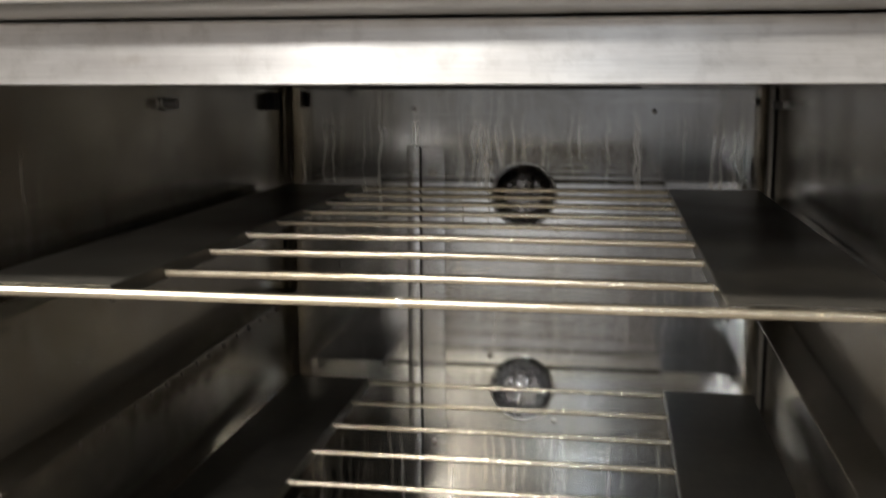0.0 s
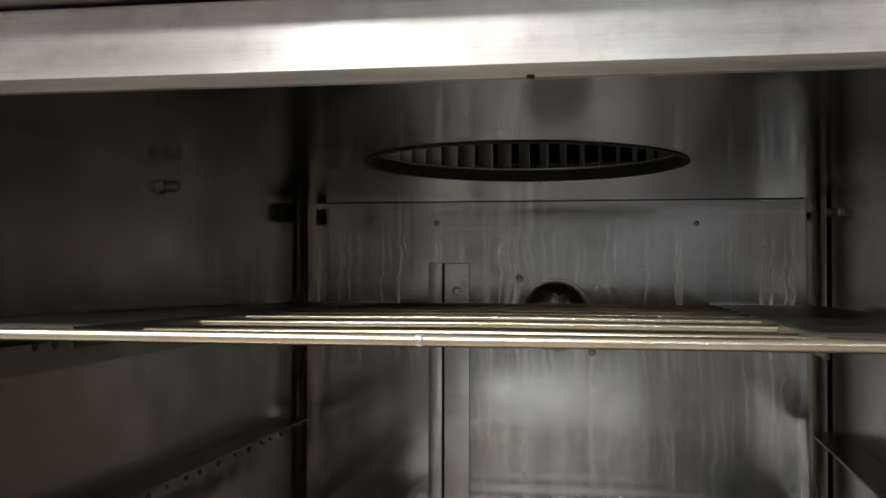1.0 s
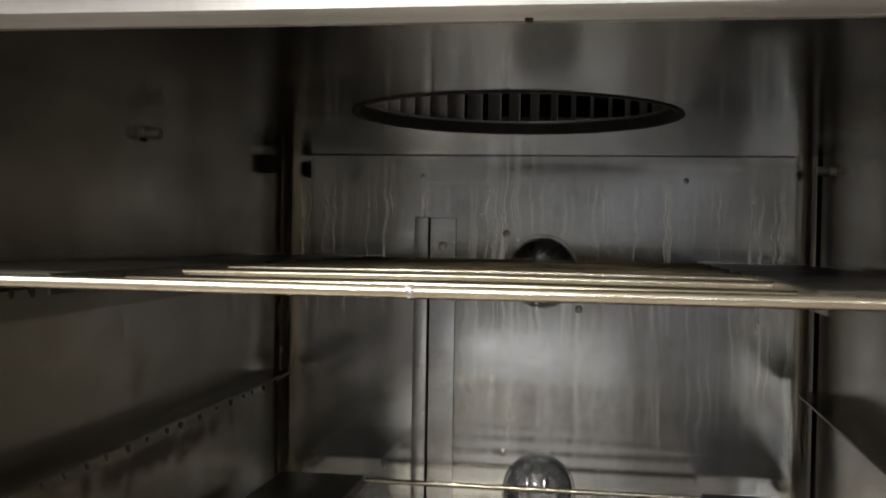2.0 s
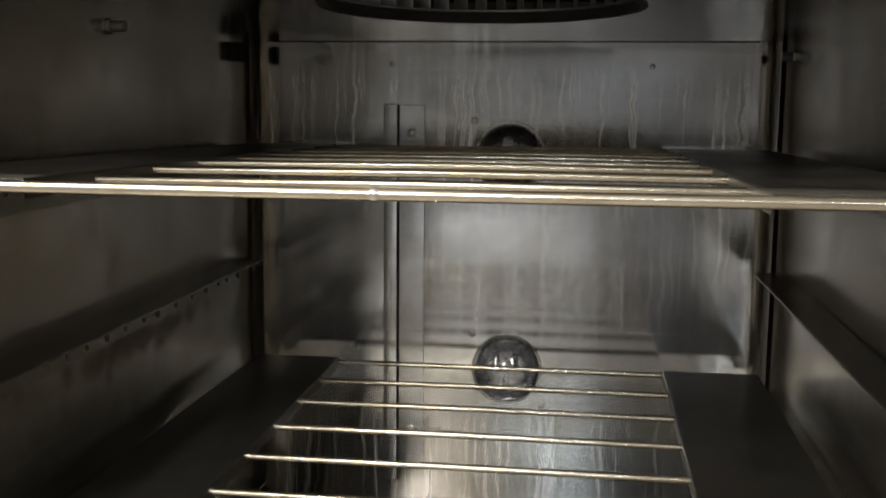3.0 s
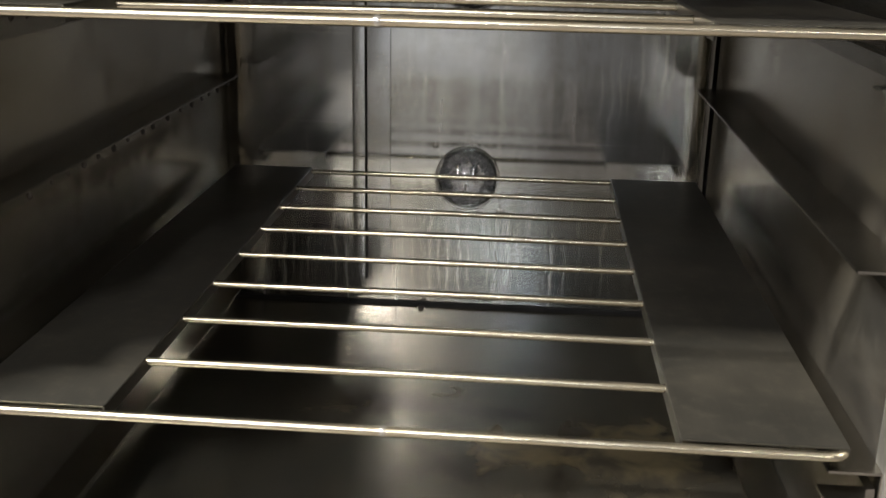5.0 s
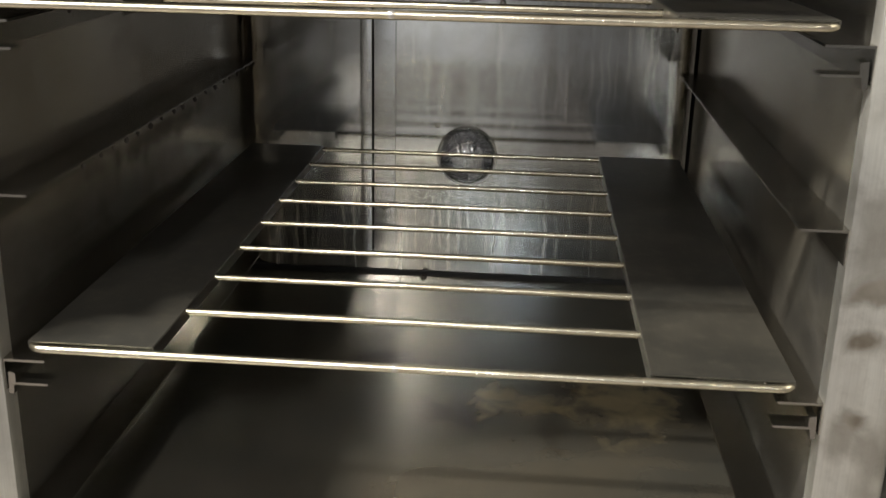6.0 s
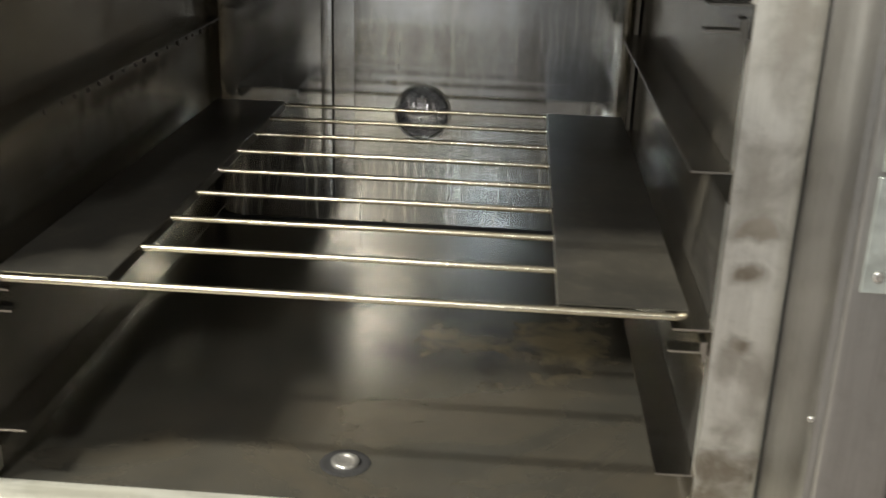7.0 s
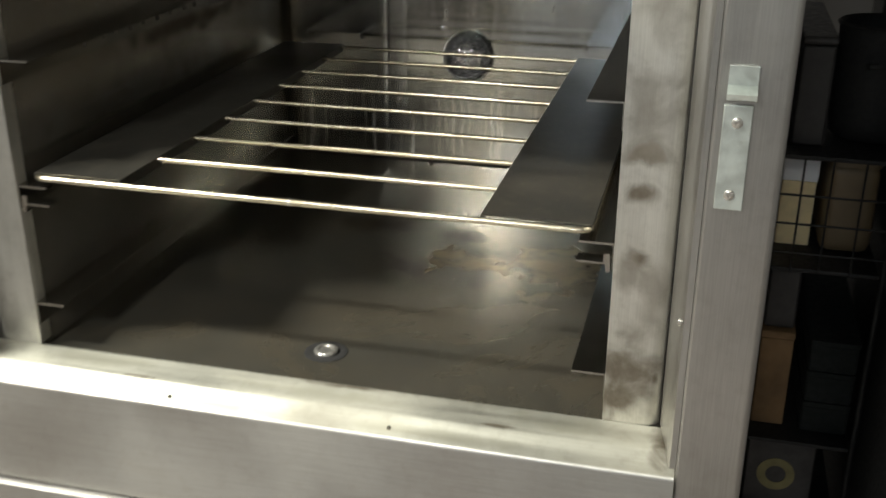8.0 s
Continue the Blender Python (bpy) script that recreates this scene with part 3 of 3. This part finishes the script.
# ---- rails on the side walls ----


def side_rail(s, z, clip, words):
    """A bent-sheet rail: a ledge, a flange down the wall, and on some a clip under the front end."""
    r = thing("side_rail", (s * W, 0, z), words, "rail", "rack rails")
    def flip(pts):
        return [(s * x, zz) for x, zz in pts]
    part("ledge", extrude(bmesh.new(), flip([(-0.033, -0.0010), (-0.0325, 0.0006), (-0.0012, 0.0006), (-0.0012, -0.0012), (-0.031, -0.0012)]), 1, 0.002, 0.640), RAIL, r)
    part("flange", extrude(bmesh.new(), flip([(-0.0024, -0.0013), (-0.0006, -0.0013), (-0.0006, -0.024), (-0.0024, -0.024)]), 1, 0.002, 0.640), RAIL, r)
    if clip:
        part("clip", extrude(bmesh.new(), flip([(-0.034, -0.0175), (-0.010, -0.0175), (-0.010, -0.010), (-0.0050, -0.009), (-0.0040, -0.026), (-0.0075, -0.027), (-0.0085, -0.0192), (-0.034, -0.0192)]), 1, 0.001, 0.018), RAIL, r)
    return r


for z in (0.080, 0.2085, 0.334, 0.4535):
    clip = z in (0.2085, 0.4535)
    for s in (-1, 1):
        words = "bent steel rack rail on the oven's side wall" + (", carrying a rack" if clip else ", greasy and empty")
        side_rail(s, z, clip, words)
    # burnt drops along the ledge of the left rails
for z in (0.334, 0.4535):
    bm = bmesh.new()
    y = 0.10
    while y < 0.635:
        size = random.uniform(0.0012, 0.0026)
        bmesh.ops.create_icosphere(bm, subdivisions=1, radius=size, matrix=Matrix.Translation((-W + 0.0325, y, z - 0.002 - size * 0.6)) @ Matrix.Diagonal((1, 1, 1.5, 1)))
        y += random.uniform(0.022, 0.040)
    tagged(part("grease_drops", bm, GREASE_AND_SEAM), "burnt black grease drops hanging along the rail", "grease", kind="stuff")

# ---- racks ----


def oven_rack(z, dx, drop=(0, 0)):
    rack = thing("oven_rack", (dx, 0, z), "steel wire oven rack with solid side plates on the rails", "rack", "oven racks")
    R = 0.0031
    for s in (-1, 1):
        p = [(s * -0.005 if s < 0 else -0.0048, 0, 0), (s * 0.260, 0, 0)] + [(s * (0.262 + 0.010 * math.sin(radians(a))), 0.010 - 0.010 * math.cos(radians(a)), 0) for a in range(15, 91, 15)] + [(s * 0.2715, 0.030, -0.0045), (s * 0.2690, 0.648, -0.0045)]
        p[0] = (-0.0052, 0, 0) if s < 0 else (-0.0042, 0, 0)
        part("frame_bar", sweep(bmesh.new(), p, R, 12), ROD, rack)
        inner_x, outer_x = s * (0.180 if s < 0 else 0.174), s * 0.2735
        edge = outer_x - s * 0.0012
        sheet = [(inner_x, -0.006), (inner_x, 0.0030), (inner_x + s * 0.0005, 0.0040), (inner_x + s * 0.0015, 0.0044), (outer_x, 0.0044), (outer_x, -0.0012),
                 (edge, -0.0012), (edge, 0.0032), (inner_x + s * 0.002, 0.0032), (inner_x + s * 0.0012, 0.0026), (inner_x + s * 0.0012, -0.006)]
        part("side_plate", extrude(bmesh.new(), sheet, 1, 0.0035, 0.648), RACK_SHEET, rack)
    part("weld", lathe(bmesh.new(), [(0, -0.0020), (R + 0.0002, -0.0018), (R + 0.0007, 0), (R + 0.0002, 0.0018), (0, 0.0020)], 12, pose(-0.0047, 0, 0, 0, 90, 0)), BOLT, rack)
    for k in range(1, 9):
        sag = random.uniform(-0.0006, 0.0004)
        h = 0.0012 - (drop[k - 1] if k <= len(drop) else 0)
        part("rod", sweep(bmesh.new(), [(-0.1803, 0.08 * k, h), (0.0, 0.08 * k, h + 0.0006 + sag), (0.1743, 0.08 * k, h)], 0.0029, 10), ROD, rack)
    return rack


oven_rack(0.2195, 0.0)
upper = oven_rack(0.4645, -0.003, (0.0026, 0.0008))
upper.rotation_euler = (radians(-0.67), 0, 0)

# ---- fixings near the ceiling ----
TURN_R, TURN_L = pose(0, 0, 0, 0, 90, 0), pose(0, 0, 0, 0, -90, 0)
for s, y, z in ((-1, 0.342, 0.5655), (1, 0.650, 0.556)):
    stud = thing("wall_stud", (s * W, y, z), "short steel stud screwed into the oven's side wall", "screw", "wall studs")
    sh = part("shank", lathe(bmesh.new(), [(0, 0.014), (0.0040, 0.014), (0.0046, 0.013), (0.0046, -0.0005), (0, -0.0005)], 14), BLADE, stud)
    nt = part("nut", lathe(bmesh.new(), [(0.0042, 0.003), (0.007, 0.003), (0.007, 0.0005), (0.0042, 0.0005)], 6), BOLT, stud)
    sh.matrix_basis = nt.matrix_basis = TURN_R if s < 0 else TURN_L
for x, z in ((-0.129, 0.549), (0.155, 0.547)):
    fixing = thing("wall_screw", (x, D, z), "small dull screw head in the oven's back wall", "screw", "wall screws")
    screw("screw_head", (0, 0, 0), 0.0030, STRIP, fixing, FACING, 0.0010)
stub = thing("floor_screw", (-0.050, 0.676, 0.0383), "small burnt black screw head at the oven floor's rear edge", "screw")
screw("screw_head", (0, 0, 0), 0.0042, GREASE_AND_SEAM, stub, Matrix.Identity(4), 0.004)
clip = thing("corner_clip", (-W, 0.640, 0.5605), "small dark steel clip in the oven's upper corner", "clip")
part("clip_body", box(bmesh.new(), (0.0003, -0.010, -0.011), (0.012, 0.010, 0.009), 0.0015), BLACK, clip)

# ---- white appliance across the room, mirrored in the oven's back wall ----
WHITE = plain("white_enamel", (0.50, 0.53, 0.58), 0.35, 0, 0.06, 8)
drawers = thing("drawer_cabinet", (-0.20, -3.0, -0.85), "pale grey enamelled drawer cabinet across the room", "cabinet")
part("body", box(bmesh.new(), (-0.42, -0.55, 0.0), (0.34, -0.03, 0.80), 0.012, 3), WHITE, drawers)
for k in range(5):
    z0 = 0.295 + 0.1 * k
    front_panel = part("drawer", box(bmesh.new(), (-0.415, -0.029, z0), (0.335, 0.0, z0 + 0.086), 0.004), WHITE, drawers)
    part("handle", sweep(bmesh.new(), [(-0.06, 0.0, z0 + 0.06), (-0.06, 0.02, z0 + 0.06), (0.06, 0.02, z0 + 0.06), (0.06, 0.0, z0 + 0.06)], 0.004, 8), BOLT, front_panel)

# ---- cluttered wire rack beside the oven ----
DARK_WIRE = plain("dark_wire", (0.014, 0.013, 0.013), 0.6, 0.2)
CARD = plain("tan_cardboard", (0.78, 0.64, 0.38), 0.8, 0, 0.12, 30)
LABEL = plain("white_label", (0.80, 0.80, 0.82), 0.6, 0, 0.05, 30)
TUB = plain("tan_plastic", (0.17, 0.12, 0.065), 0.45, 0, 0.15, 12)
TIN = plain("grey_tin", (0.042, 0.039, 0.038), 0.55, 0.3, 0.25, 20)
WOOD = plain("orange_wood", (0.17, 0.10, 0.045), 0.75, 0, 0.3, 14)
TRAY = plain("green_black_plastic", (0.006, 0.008, 0.007), 0.9, 0, 0.3, 16)
YELLOW = plain("yellow_print", (0.17, 0.145, 0.06), 0.6, 0, 0.2, 30)
RUBBER = plain("black_plastic", (0.010, 0.0095, 0.009), 0.7)

rack = thing("wire_shelving", (0.45, 0.46, -0.85), "dark wire shelving crowded beside the oven", "shelving")
for x in (0.004, 0.146):
    for y in (0.004, 0.346):
        part("post", sweep(bmesh.new(), [(x, y, 0), (x, y, 1.25)], 0.004, 8), DARK_WIRE, rack)
for z in (0.47, 0.605, 0.862, 1.012):
    part("deck", box(bmesh.new(), (0.009, 0.0, z - 0.006), (0.141, 0.35, z), 0.001, 1), DARK_WIRE, rack)
for x in (0.033, 0.067, 0.105):
    part("wire", sweep(bmesh.new(), [(x, -0.004, 0.858), (x, -0.004, 1.010)], 0.0014, 6), DARK_WIRE, rack)
for z in (0.885, 0.924, 0.962):
    part("wire", sweep(bmesh.new(), [(0.004, -0.006, z), (0.146, -0.006, z)], 0.0014, 6), DARK_WIRE, rack)


def carton(name, lo, hi, material, words, category, lid=None, bevel=0.003):
    t = thing(name, ((lo[0] + hi[0]) / 2, (lo[1] + hi[1]) / 2, lo[2]), words, category)
    hx, hy, h = (hi[0] - lo[0]) / 2, (hi[1] - lo[1]) / 2, hi[2] - lo[2]
    split = h * (0.66 if lid else 0.92)
    part("body", box(bmesh.new(), (-hx, -hy, 0), (hx, hy, split), bevel), material, t)
    part("lid", box(bmesh.new(), (-hx - 0.001, -hy - 0.001, split + 0.0005), (hx + 0.001, hy + 0.001, h), bevel), lid or material, t)
    return t


carton("cardboard_box", (0.466, 0.54, 0.0125), (0.509, 0.78, 0.148), CARD, "tan cardboard box with a white lid on wire shelving", "box", LABEL, 0.001)
carton("plastic_tub", (0.519, 0.52, 0.0125), (0.585, 0.78, 0.146), TUB, "dull tan plastic tub on wire shelving", "tub", None, 0.014)
carton("grey_canister", (0.466, 0.50, 0.1625), (0.506, 0.76, 0.300), TIN, "grey metal canister on the upper wire shelf", "canister", None, 0.004)
carton("wooden_crate", (0.463, 0.50, -0.2445), (0.506, 0.78, -0.100), WOOD, "orange-brown wooden crate on wire shelving", "crate", None, 0.002)
carton("grey_bin", (0.464, 0.51, -0.0995), (0.505, 0.76, 0.004), TIN, "small grey metal bin on a wooden crate", "bin", None, 0.004)
boxed = carton("grey_box", (0.464, 0.49, -0.3795), (0.556, 0.78, -0.256), TIN, "grey box with a yellow ring printed on it", "box", None, 0.003)
ring = part("printed_ring", lathe(bmesh.new(), [(0.014, 0.0), (0.026, 0.0), (0.026, 0.0008), (0.014, 0.0008), (0.014, 0.0)], 30), YELLOW, boxed, "yellow printed ring")
ring.matrix_basis = Matrix.Translation((-0.004, -0.1455, 0.060)) @ FACING
for k in range(3):
    carton("stacked_tray", (0.527, 0.49, -0.2445 + 0.047 * k), (0.590, 0.79, -0.2445 + 0.047 * k + 0.0465), TRAY, "dark green plastic tray in a stack", "tray", None, 0.005)
pot = thing("black_stockpot", (0.566, 0.57, 0.1625), "black stockpot on the upper wire shelf", "pot")
part("body", lathe(bmesh.new(), [(0, 0), (0.040, 0), (0.050, 0.006), (0.054, 0.030), (0.054, 0.14), (0.057, 0.145), (0.054, 0.148), (0.050, 0.145), (0.050, 0.01), (0, 0.008)], 36), RUBBER, pot)
part("handle", sweep(bmesh.new(), [(-0.02, -0.053, 0.10), (-0.02, -0.072, 0.105), (0.02, -0.072, 0.105), (0.02, -0.053, 0.10)], 0.004, 8), RUBBER, pot)
hulk = thing("black_equipment", (0.83, 0.62, -0.85), "tall black equipment cabinet standing beside the shelving", "equipment")
part("body", box(bmesh.new(), (-0.22, -0.45, 0.04), (0.30, 0.45, 1.60), 0.03, 4), RUBBER, hulk)
part("plinth", box(bmesh.new(), (-0.20, -0.42, 0.0), (0.28, 0.42, 0.039), 0.004), RUBBER, hulk)
